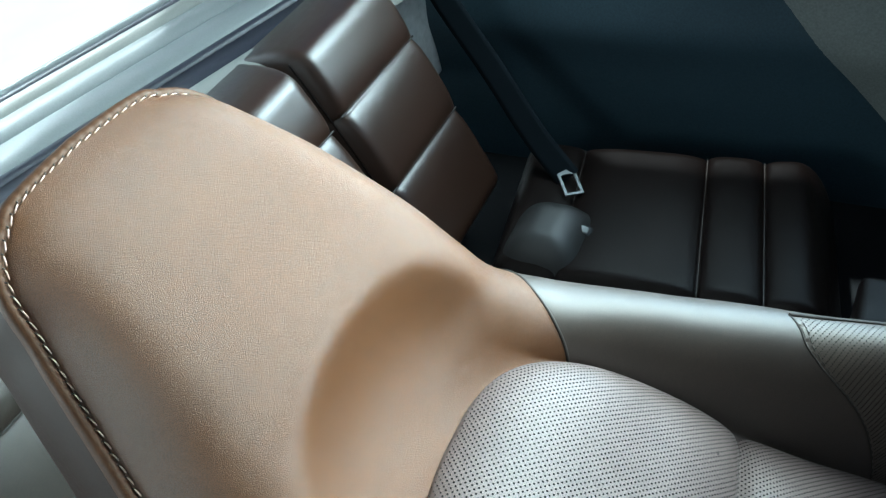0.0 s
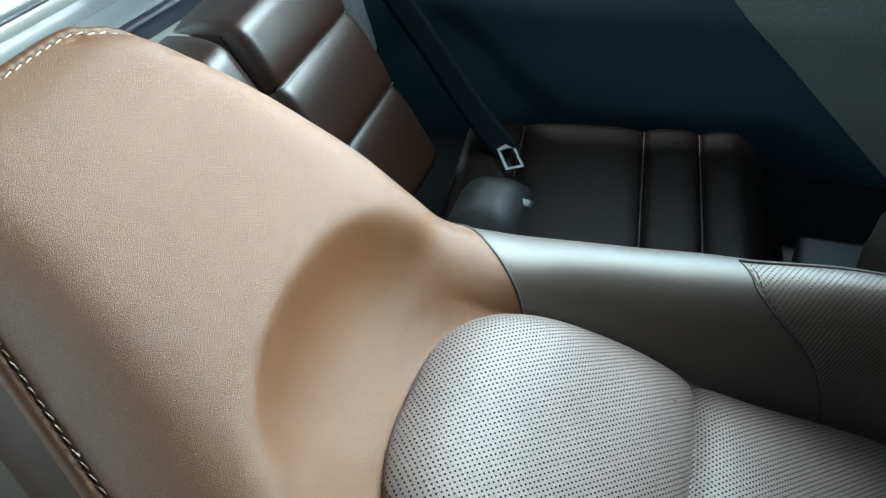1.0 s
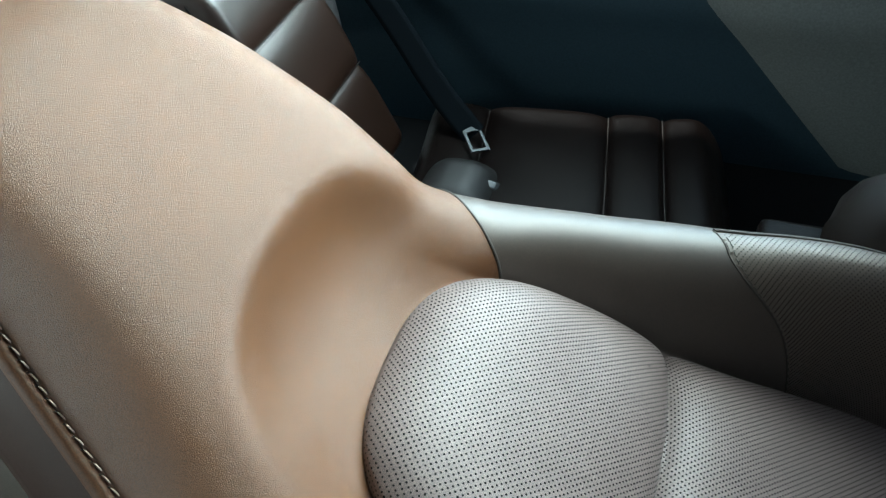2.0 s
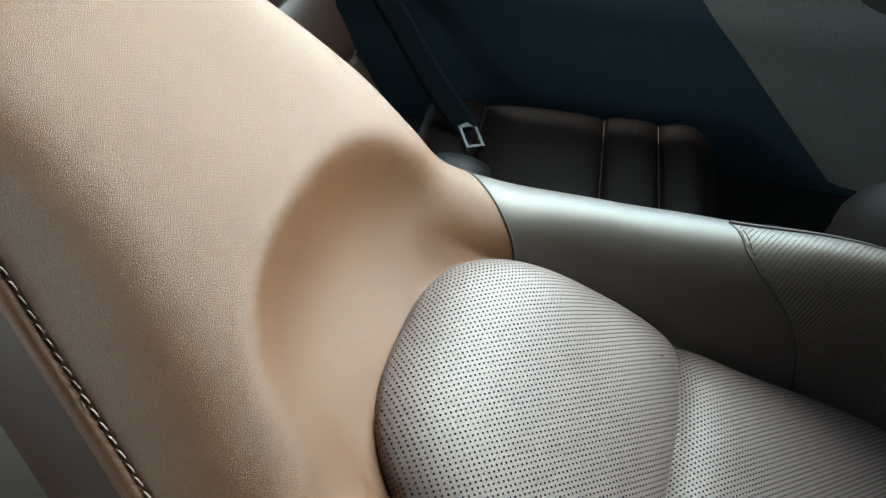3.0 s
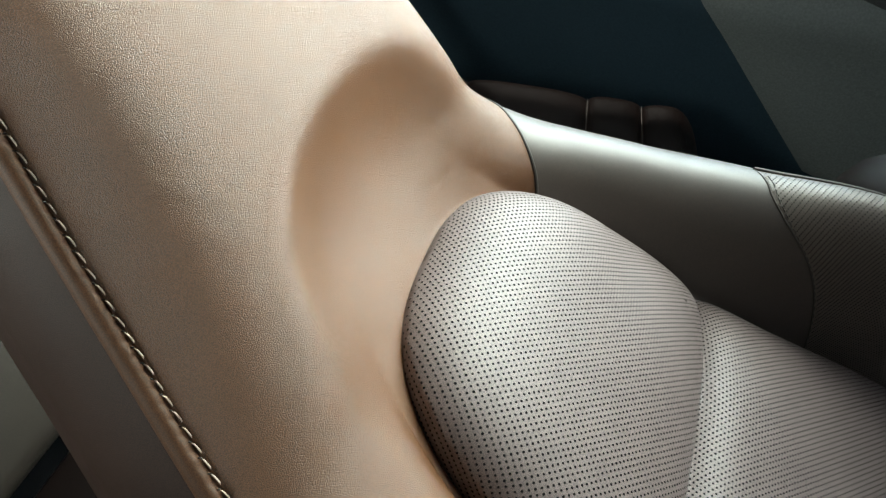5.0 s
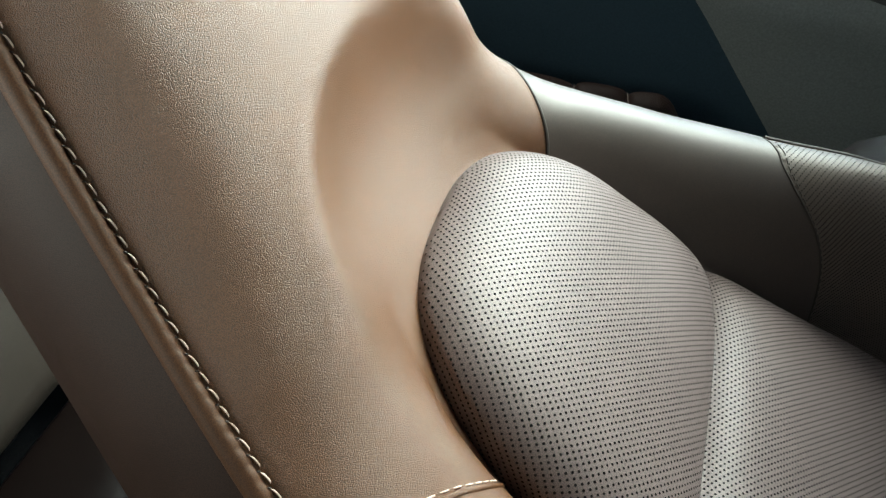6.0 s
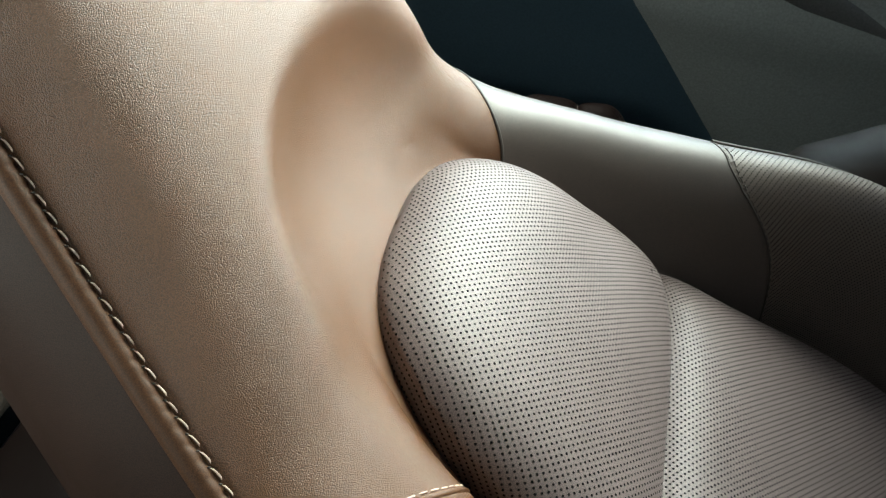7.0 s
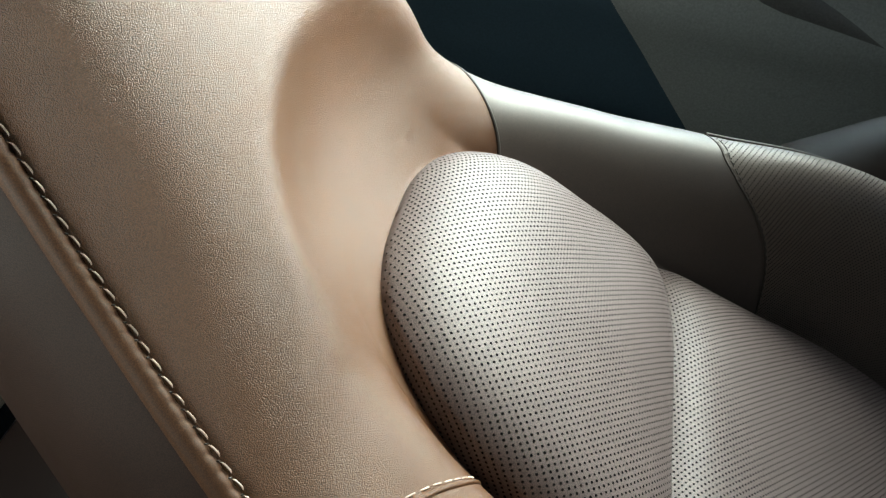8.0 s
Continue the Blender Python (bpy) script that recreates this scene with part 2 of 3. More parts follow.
def shell_n(v, u):
    """Height of the smooth leather: headrest, hollow round the insert, shoulders and side bolsters."""
    v, a = np.asarray(v, float), np.abs(u)
    w = np.maximum(side_half(v, u), 1e-4)
    s = np.clip(a / w, 0, 1)
    e = edge_n(v)
    c = spl([(-0.279, 0.024), (-0.25, 0.033), (-0.18, 0.041), (-0.12, 0.040), (-0.08, 0.036), (-0.05, 0.032), (-0.02, 0.028), (0.0, 0.026), (0.05, 0.03), (0.75, 0.03)], v)
    fall = np.where(np.asarray(u) > 0, spl(FAR_FALL, v), 4.6)
    crown = np.where(np.asarray(u) > 0, spl(FAR_CROWN, v), 0.0) * s**2
    head = c + (e - c) * s**fall + crown * (1 - s**8)
    # a hollow with a soft break falls evenly to the insert's rim
    d1 = (1 - hollow_rho(v, u)) * 0.08
    soft = 0.0062 + 0.03 * step(-0.055, 0.03, v)
    d1 = np.maximum(0.5 * (d1 + np.sqrt(d1**2 + soft**2)) - 0.16 * soft, 0)
    d2 = np.maximum(insert_rho(v, u) - 1, 0) * 0.14
    f = np.clip(d1 / np.maximum(d1 + d2, 1e-5), 0, 1)
    head = head + (0.15 * v - 0.017 + rim_lift(u) - head) * f
    ui = spl([(-0.06, 0.060), (-0.02, 0.078), (0.02, 0.098), (0.06, 0.117), (0.10, 0.1285), (0.13, 0.1345), (0.2, 0.147), (0.3, 0.169), (0.45, 0.192), (0.75, 0.197)], v)
    ui = np.where(np.asarray(u) < 0, ui - 0.015, ui)
    floor = 0.15 * v - 0.017 + rim_lift(u)
    ridge = spl([(-0.05, 0.018), (0.0, 0.014), (0.05, 0.032), (0.1, 0.052), (0.14, 0.0735), (0.17, 0.093), (0.22, 0.130), (0.27, 0.158), (0.35, 0.185), (0.5, 0.20), (0.75, 0.26)], v)
    ur = spl([(-0.05, 0.13), (0.0, 0.148), (0.1, 0.178), (0.17, 0.198), (0.27, 0.222), (0.4, 0.236), (0.75, 0.24)], v)
    q = np.clip((a - ui) / np.maximum(ur - ui, 1e-3), 0, 1)
    o = np.clip((a - ur) / np.maximum(w - ur, 1e-3), 0, 1)
    bol = np.where(a < ur, floor + (ridge - floor) * np.sin(q * np.pi / 2) ** 0.85, e + (ridge - e) * np.sqrt(np.maximum(1 - o**2.2, 0)))
    k = step(-0.03, 0.09, v)
    dent = 0.0006 * np.exp(-(((v + 0.0115) / 0.0035) ** 2) - ((np.asarray(u) - 0.0625) / 0.007) ** 2)
    head = head - dent
    crease = 0.0009 * np.exp(-(((w - a) / 0.0026) ** 2))
    tuck = 0.03 * step(0.0, 0.10, 1 - insert_rho(v, u)) * (1 - step(-0.05, 0.04, u))
    return head * (1 - k) + bol * k - crease - tuck - far_drop(v) * np.clip(np.asarray(u) / w, 0, 1) ** 10


def edge_path(v_end=0.75, step_len=0.004):
    """The stitched edge from one end round the headrest's top to the other."""
    t = np.concatenate([-0.279 + 0.03 * np.linspace(0, 1, 40) ** 2, np.linspace(-0.249, v_end, 220)[1:]])
    half = np.stack([t, edge_half(t), edge_n(t)], -1)
    other = np.stack([t, far_half(t), edge_n(t) - far_drop(t)], -1)
    full = np.concatenate([(half * [1, -1, 1])[::-1], other[1:]])
    d = np.r_[0, np.cumsum(np.linalg.norm(np.diff(full, axis=0), axis=1))]
    q = np.arange(0, d[-1], step_len)
    return np.stack([np.interp(q, d, full[:, k]) for k in range(3)], -1)


def sweep(path, section):
    """Carry a section of (outward, along n) along the edge."""
    T = np.gradient(path, axis=0)[:, :2]
    T /= np.linalg.norm(T, axis=1, keepdims=True)
    out = np.stack([-T[:, 1], T[:, 0]], -1)
    sec = np.asarray(section, float)
    P = np.zeros((len(path), len(sec), 3))
    P[:, :, :2] = path[:, None, :2] + out[:, None] * sec[None, :, :1]
    P[:, :, 2] = path[:, None, 2] + sec[None, :, 1]
    return P


def seam1_v(u, side=1):
    if side < 0:
        return spl([(0.08, 0.115), (0.105, 0.09), (0.112, 0.084), (0.118, 0.076), (0.134, 0.057), (0.143, 0.047), (0.16, 0.033), (0.2, 0.01), (0.25, -0.01)], u)
    return spl([(0.08, 0.115), (0.105, 0.09), (0.112, 0.068), (0.1163, 0.051), (0.1215, 0.0325), (0.1285, 0.0155), (0.136, 0.001), (0.150, -0.013), (0.17, -0.024), (0.25, -0.05)], u)


def seam2_v(u, side=1):
    return spl([(0.15, 0.75), (0.163, 0.50), (0.1705, 0.33), (0.1728, 0.26), (0.1742, 0.22), (0.177, 0.195), (0.180, 0.184), (0.185, 0.173), (0.193, 0.166), (0.2055, 0.1595), (0.25, 0.14)], u)


def pipe_half(v):
    return spl([(-0.05, 0.135), (0.0, 0.153), (0.1, 0.186), (0.17, 0.211), (0.27, 0.240), (0.4, 0.255), (0.75, 0.26)], v)


def lane(v, s, side=1):
    """Across a side: 0 at the insert, 1 at the bolster's piping, 2 at the outer edge."""
    ui, up, w = spl([(-0.05, 0.0), (0.0, 0.0), (0.028, 0.0), (0.045, 0.04), (0.07, 0.085), (0.1, 0.105), (0.16, 0.112), (0.2, 0.12), (0.3, 0.139), (0.45, 0.15), (0.75, 0.152)], v), pipe_half(v), far_half(v) if side > 0 else edge_half(v)
    return np.where(s < 1, ui + (up - ui) * s, up + (w - up) * (s - 1))


def crossing(seam, s, side=1, lo=-0.05, hi=0.7):
    v = np.linspace(lo, hi, 1300)
    f = v - seam(lane(v, s, side), side)
    k = max(1, int(np.argmax(f > 0)))
    return float(v[k - 1] + (v[k] - v[k - 1]) * f[k - 1] / (f[k - 1] - f[k]))


def lanes(columns, start, end, rows, side=1):
    """A patch of a side between two limits of v for each column."""
    P = np.zeros((rows, len(columns), 3))
    for j, s in enumerate(columns):
        v = np.linspace(start(s), end(s), rows)
        u = lane(v, np.full(rows, s), side) * side
        P[:, j] = np.stack([v, u, shell_n(v, u)], -1)
    return P if side > 0 else P[:, ::-1]


def join_grids(name, grids):
    """Several grids in one mesh."""
    verts, faces, base = [], [], 0
    for P in grids:
        r, c, _ = P.shape
        idx = np.arange(r * c).reshape(r, c) + base
        faces += np.stack([idx[:-1, :-1], idx[1:, :-1], idx[1:, 1:], idx[:-1, 1:]], -1).reshape(-1, 4).tolist()
        verts += P.reshape(-1, 3).tolist()
        base += r * c
    me = bpy.data.meshes.new(name)
    me.from_pydata(verts, [], faces)
    bm = bmesh.new()
    bm.from_mesh(me)
    bmesh.ops.remove_doubles(bm, verts=bm.verts, dist=0.0002)
    bm.to_mesh(me)
    bm.free()
    me.shade_smooth()
    me.update()
    return me


class SurfaceMap:
    """A padded sheet flattened: from metres along the leather to places on it."""

    def __init__(self, P, across, along):
        self.P, self.across, self.along = P, across, along

    def at(self, X, Y):
        r = np.interp(Y, self.along, np.arange(len(self.along)))
        r0 = np.minimum(r.astype(int), len(self.along) - 2)
        f = (r - r0)[:, None]
        lo, hi = np.zeros((len(X), 3)), np.zeros((len(X), 3))
        for k in np.unique(r0):
            m = r0 == k
            for out, row in ((lo, k), (hi, k + 1)):
                for c in range(3):
                    out[m, c] = np.interp(X[m], self.across[row], self.P[row, :, c])
        return lo + (hi - lo) * f

    def limits(self, Y):
        return np.interp(Y, self.along, self.across[:, 0]), np.interp(Y, self.along, self.across[:, -1])


def punched_mesh(name, sheet, y_end, leather_mat, hole=HOLE_R):
    """Leather with staggered rows of punched holes: a rhombic cell round each hole, with a rounded rim, a wall and the foam behind."""
    top = np.array([(2, 0), (1, 1), (0, 2), (-1, 1), (-2, 0), (-1, -1), (0, -2), (1, -1)])
    left, right = float(sheet.across.min()), float(sheet.across.max())
    cells = [(4 * i + 2 * o, 4 * j + 2 * o) for o in (0, 1) for i in range(int(left / HOLE_A) - 2, int(right / HOLE_A) + 2) for j in range(-1, int(y_end / HOLE_B) + 1)]
    cells = np.array(cells)
    unit = np.array([HOLE_A / 4, HOLE_B / 4])
    x, y = (cells * unit).T
    ends = [sheet.limits(y + k * HOLE_B) for k in (-0.5, 0.0, 0.5)]
    near = (x > np.min([e[0] for e in ends], 0) - HOLE_A * 0.6) & (x < np.max([e[1] for e in ends], 0) + HOLE_A * 0.6)
    whole = (x > np.max([e[0] for e in ends], 0) + HOLE_A * 0.3) & (x < np.min([e[1] for e in ends], 0) - HOLE_A * 0.3) & (y > HOLE_B * 0.6)
    cells, whole = cells[near], whole[near]
    ring = (cells[:, None] + top[None]).reshape(-1, 2)
    keys, back = np.unique(ring, axis=0, return_inverse=True)
    verts = [sheet.at(keys[:, 0] * unit[0], keys[:, 1] * unit[1])]
    outer = back.reshape(-1, 8)
    base = len(keys)
    faces = outer[~whole].tolist()
    mats = [0] * len(faces)
    centre = cells[whole] * unit
    here = sheet.at(centre[:, 0], centre[:, 1])
    gx = sheet.at(centre[:, 0] + 0.0012, centre[:, 1]) - sheet.at(centre[:, 0] - 0.0012, centre[:, 1])
    gy = sheet.at(centre[:, 0], centre[:, 1] + 0.0012) - sheet.at(centre[:, 0], centre[:, 1] - 0.0012)
    up = np.cross(gx, gy)
    up /= np.linalg.norm(up, axis=1, keepdims=True) + 1e-12
    gx /= np.linalg.norm(gx, axis=1, keepdims=True) + 1e-12
    gy = np.cross(up, gx)
    up *= np.sign(np.median(up[:, 2]))
    rng = np.random.default_rng(4)
    size = hole * rng.uniform(0.92, 1.06, len(here))
    a = np.arctan2(top[:, 1] * HOLE_B, top[:, 0] * HOLE_A)
    rows = [outer[whole]]
    for k, deep in ((1.0, 0.0), (0.93, 0.0018)):
        circle = here[:, None] + (size * k)[:, None, None] * (np.cos(a)[None, :, None] * gx[:, None] + np.sin(a)[None, :, None] * gy[:, None]) - (up * deep)[:, None]
        verts.append(circle.reshape(-1, 3))
        rows.append(base + np.arange(len(here) * 8).reshape(-1, 8))
        base += len(here) * 8
    smooth = [True] * len(faces)
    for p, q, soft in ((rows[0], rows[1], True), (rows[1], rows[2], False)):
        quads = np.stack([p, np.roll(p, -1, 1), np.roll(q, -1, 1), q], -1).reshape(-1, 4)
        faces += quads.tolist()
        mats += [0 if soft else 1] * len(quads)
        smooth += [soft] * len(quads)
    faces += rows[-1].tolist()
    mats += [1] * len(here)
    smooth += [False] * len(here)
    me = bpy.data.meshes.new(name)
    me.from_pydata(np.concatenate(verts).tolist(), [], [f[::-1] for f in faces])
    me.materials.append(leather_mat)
    me.materials.append(FOAM_SHADED)
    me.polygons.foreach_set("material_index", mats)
    me.polygons.foreach_set("use_smooth", smooth)
    me.update(calc_edges=True)
    ends = np.zeros(len(me.edges) * 2, int)
    me.edges.foreach_get("vertices", ends)
    first = len(keys)
    rim = ((ends >= first) & (ends < first + 8 * len(here))).reshape(-1, 2).all(1)
    me.edges.foreach_set("use_edge_sharp", rim)
    me.update()
    return me


def insert_n(v, u):
    """Height of the padded perforated panel, quilted by one cross seam."""
    rho = np.clip(insert_rho(v, u), 0, 1)
    base = 0.15 * v
    steep = step(-0.09, 0.09, u)
    power = 7.5 + (2.7 + 4.2 * (1 - step(0.03, 0.12, v)) - 7.5) * steep
    pad = 0.0375 * np.clip(1 - rho**power, 0, 1) ** (0.44 + 0.18 * steep) - 0.011
    sv = 0.1937 + 0.025 * np.asarray(u)
    d = v - sv
    wide = np.where(d < 0, 0.017 * np.exp(d / 0.030), 0.010 * np.exp(-d / 0.018) + 0.007 * np.exp(-d / 0.03))
    dip = (0.007 * np.exp(-np.abs(d) / 0.0045) + wide) * (1 - 0.3 * rho**4)
    return base + pad - dip


def front_seat():
    seat = thing("front_seat", pose(0.22, 0, 0.30), "reclined brown leather front seat with perforated insert and stitched headrest", "car seat")
    ss = np.linspace(0, 2, 131)
    stitch_me, hole_me = stitch_mesh(), stitch_hole_mesh()
    stitch_me.materials.append(THREAD)
    # headrest and shoulders, one smooth panel
    vs = np.concatenate([-0.279 + 0.03 * np.linspace(0, 1, 26) ** 2, np.linspace(-0.249, -0.05, 60)[1:]])
    w = np.linspace(-1, 1, 261)
    head = np.zeros((len(vs), len(w), 3))
    for i, v in enumerate(vs):
        near, far = (lane(np.full(len(w), -0.05), np.abs(w) * 2, d) for d in (-1, 1))
        u = np.where(w > 0, far / far_half(-0.05) * far_half(v), -near / edge_half(-0.05) * edge_half(v))
        head[i] = np.stack([np.full(len(w), v), u, shell_n(v, u)], -1)
    low = lambda s: -0.05
    lobes = [lanes(ss, low, (lambda s, d=d: crossing(seam1_v, s, d) - 0.0006), 110, d) for d in (1, -1)]
    part("headrest_panel", join_grids("headrest_panel", [head] + lobes), BROWN, seat, "smooth brown leather headrest panel", SEAT)
    # side bolsters
    for side in (1, -1):
        below1 = lambda s: crossing(seam1_v, s, side) + 0.0006
        cut2 = lambda s: crossing(seam2_v, s, side) - 0.0005
        below2 = lambda s: crossing(seam2_v, s, side) + 0.0005
        inner = lanes(np.linspace(0, 1, 66), below1, cut2, 110, side)
        outer = lanes(np.linspace(1, 2, 20), below1, lambda s: 0.75, 90, side)
        # Same leather both sides; the far one carries shade in its darker colour.
        bol = part("bolster", join_grids("bolster", [inner, outer]), TAUPE if side > 0 else BROWN, seat, "smooth leather side bolster", SEAT)
        P = lanes(np.linspace(0, 0.985, 40), below2, lambda s: 0.75, 90, side)
        if side > 0:
            across = np.concatenate([np.zeros((P.shape[0], 1)), np.cumsum(np.linalg.norm(np.diff(P, axis=1), axis=2), 1)], 1)
            along = np.r_[0, np.cumsum(np.linalg.norm(np.diff(P[:, -1], axis=0), axis=1))]
            me = punched_mesh("perforated_bolster", SurfaceMap(P, across - across[:, -1:], along), 0.5, PERF_SHADED, 0.00054)
        else:
            me = join_grids("perforated_bolster", [P])
        part("perforated_bolster", me, PERF_SHADED, bol, "perforated taupe leather bolster face, darkened as in shade", SEAT)
        # seams of the side
        c1 = np.array([[crossing(seam1_v, s, side), float(lane(crossing(seam1_v, s, side), s, side))] for s in np.linspace(0, 2, 60)])
        c2 = np.array([[crossing(seam2_v, s, side), float(lane(crossing(seam2_v, s, side), s, side))] for s in np.linspace(0, 1, 50)])
        vp = np.linspace(float(c2[-1, 0]), 0.74, 80)
        for nm, c, r, lift, mat in (("seam", c1, 0.0013, -0.0003, PIPING if side > 0 else BROWN), ("rolled_seam", c2, 0.0007, -0.0001, PIPING), ("piping", np.stack([vp, pipe_half(vp)], -1), 0.0016, 0.0006, PIPING)):
            pts = np.stack([c[:, 0], c[:, 1] * side, shell_n(c[:, 0], c[:, 1] * side) + lift], -1)
            part(nm, tube_mesh(nm, pts, r), mat, bol, "", SEAT)
        # thread along the seams of the side
        line, thread, off, gap = (c2[2:49], PIPING, 0.0042, 0.0062) if side > 0 else (c1[8:], THREAD, -0.0035, 0.0070)
        run = np.r_[0, np.cumsum(np.linalg.norm(np.diff(line, axis=0), axis=1))]
        for q in np.arange(0.003, run[-1] - 0.003, gap):
            at = np.array([[np.interp(q + e, run, line[:, k]) for k in range(2)] for e in (-0.002, 0.0, 0.002)])
            at[:, 0] += off
            p = np.stack([at[:, 0], at[:, 1] * side, shell_n(at[:, 0], at[:, 1] * side)], -1)
            tan = Vector(p[2] - p[0]).normalized()
            across = Vector((0, 0, 1)).cross(tan).normalized()
            rot = Matrix((tan, across, tan.cross(across))).transposed().to_4x4()
            ob = part("seam_stitch", stitch_me, None, bol, "", SEAT @ Matrix.Translation(Vector(p[1]) + tan.cross(across) * 0.0004) @ rot)
            ob.material_slots[0].link = "OBJECT"
            ob.material_slots[0].material = thread
    # perforated insert, two padded panels
    rows = np.concatenate([INS_V + 0.10 * np.linspace(0, 1, 50) ** 2, np.linspace(0.106, 0.75, 330)[1:]])
    t = np.sin(np.linspace(-np.pi / 2, np.pi / 2, 121))
    P = np.zeros((len(rows), len(t), 3))
    for i, v in enumerate(rows):
        u = INS_U + np.where(t < 0, 0.978, 1.0) * t * float(insert_half(v))
        P[i] = np.stack([np.full(len(t), v), u, insert_n(np.full(len(t), v), u)], -1)
    # map along the surface, so that the punched rows run over the rounded rim
    def skirt(k, drop):
        q = np.stack([P[:, 0], P[:, -1]], 1)
        q[:, :, 0] += np.where(rows < INS_V + INS_H, INS_V + INS_H - rows, 0)[:, None] * k
        q[:, :, 1] *= 1 - k
        q[:, :, 2] -= drop
        return q

    s1, s2 = skirt(0.008, 0.012), skirt(0.03, 0.034)
    P = np.concatenate([s2[:, :1], s1[:, :1], P, s1[:, 1:], s2[:, 1:]], 1)
    du = np.cumsum(np.r_[np.zeros((1, P.shape[0])), np.linalg.norm(np.diff(P, axis=1), axis=2).T], 0).T
    du = du - du[:, 62:63]
    mid = P[:, 62]
    dv = np.r_[0, np.cumsum(np.linalg.norm(np.diff(mid, axis=0), axis=1))]
    part("perforated_insert", punched_mesh("perforated_insert", SurfaceMap(P, du, dv), 0.56, PERF), PERF, seat, "pale perforated leather backrest insert", SEAT)
    # the sewn line of the cross seam
    q = np.linspace(-0.124, 0.140, 90)
    sv = 0.1937 + 0.025 * q
    part("cross_seam", tube_mesh("cross_seam", np.stack([sv, q, insert_n(sv, q) + 0.0002], -1), 0.0006, 6), PIPING, seat, "", SEAT)
    # loose thread end where the cross seam meets the rim
    part("thread_end", hole_me, PIPING, seat, "", SEAT @ Matrix.Translation((0.166, 0.102, float(insert_n(0.166, 0.102)) + 0.0005)) @ Matrix.Diagonal((2.6, 1.6, 1.6, 1)))
    # rolled edge, side panel and back
    path = edge_path()
    fine = edge_path(step_len=0.0012)
    roll = sweep(fine, [(-0.001, -0.0022), (0.0002, -0.0007), (0.0016, 0.0002), (0.0034, 0.0006), (0.0054, -0.0004), (0.007, -0.0026), (0.0076, -0.0055), (0.0068, -0.008)])
    pull = np.abs(np.cos(np.pi * 0.0012 * np.arange(len(fine)) / STITCH_GAP)) ** 6
    roll[:, :, 2] -= 0.0007 * pull[:, None] * np.array([1, 1, 1, 0.7, 0.3, 0.1, 0, 0])[None]
    part("edge_roll", grid_mesh("edge_roll", roll), ROLL, seat, "rolled brown leather edge", SEAT)
    part("side_panel", grid_mesh("side_panel", sweep(path, [(0.0066, -0.0065), (0.010, -0.014), (0.0145, -0.030), (0.0155, -0.052), (0.0125, -0.073), (0.001, -0.089), (-0.03, -0.098)])), SIDE, seat, "dark smooth side panel of the seat", SEAT)
    q = edge_path(step_len=0.02)
    half = len(q) // 2
    back = np.stack([q[: half + 1] * [1, 0.8, 1] + [0, 0, -0.098], q[::-1][: half + 1] * [1, 0.8, 1] + [0, 0, -0.098]], 1)
    part("back_cover", grid_mesh("back_cover", back), SIDE, seat, "dark back cover", SEAT)
    # decorative stitches along the edge
    fine = edge_path(step_len=STITCH_GAP)
    fine = fine[fine[:, 0] < 0.16]
    for k in range(1, len(fine) - 1):
        p = fine[k]
        tan = Vector(fine[k + 1] - fine[k - 1]).normalized()
        nrm = Vector((0, 0, 1))
        sidev = nrm.cross(tan).normalized()
        up = tan.cross(sidev)
        rot = Matrix((tan, sidev, up)).transposed().to_4x4() @ Matrix.Rotation(radians(11), 4, "Z")
        m = SEAT @ Matrix.Translation(Vector(p) + sidev * -0.0002 + up * 0.0010) @ rot
        part("stitch", stitch_me, THREAD, seat, "", m)
        part("stitch_hole", hole_me, PIPING, seat, "", m @ Matrix.Translation((0.0036, 0.0004, -0.0006)) @ Matrix.Rotation(radians(-35), 4, "Z"))
    return seat


def stitch_mesh():
    """One thread stitch: a short plump strand with sunk ends."""
    x = np.linspace(-1, 1, 7)
    a = np.linspace(0, 2 * np.pi, 6, endpoint=False)
    r = 0.00042 * np.sqrt(np.maximum(1 - x**4, 0.05))
    P = np.stack([np.repeat((x * 0.0029)[:, None], 6, 1), r[:, None] * np.cos(a)[None], r[:, None] * np.sin(a)[None] - 0.0010 * (x**4)[:, None]], -1)
    return grid_mesh("stitch", P, closed=True)


def stitch_hole_mesh():
    """The needle hole between two stitches: a small dark bead, its shade put into colour."""
    bm = bmesh.new()
    bmesh.ops.create_uvsphere(bm, u_segments=8, v_segments=5, radius=1)
    bmesh.ops.scale(bm, vec=(0.0004, 0.0009, 0.0003), verts=bm.verts)
    return from_bm("stitch_hole", bm)


front_seat()


# ---- rear bench: a reclined backrest and a cushion, each in three padded sections ----
BACK = Matrix.Translation((-0.42, 0, 0.5)) @ Matrix.Rotation(radians(-22), 4, "Y")
# in BACK's axes: y across the car, z up the backrest, x out of its face


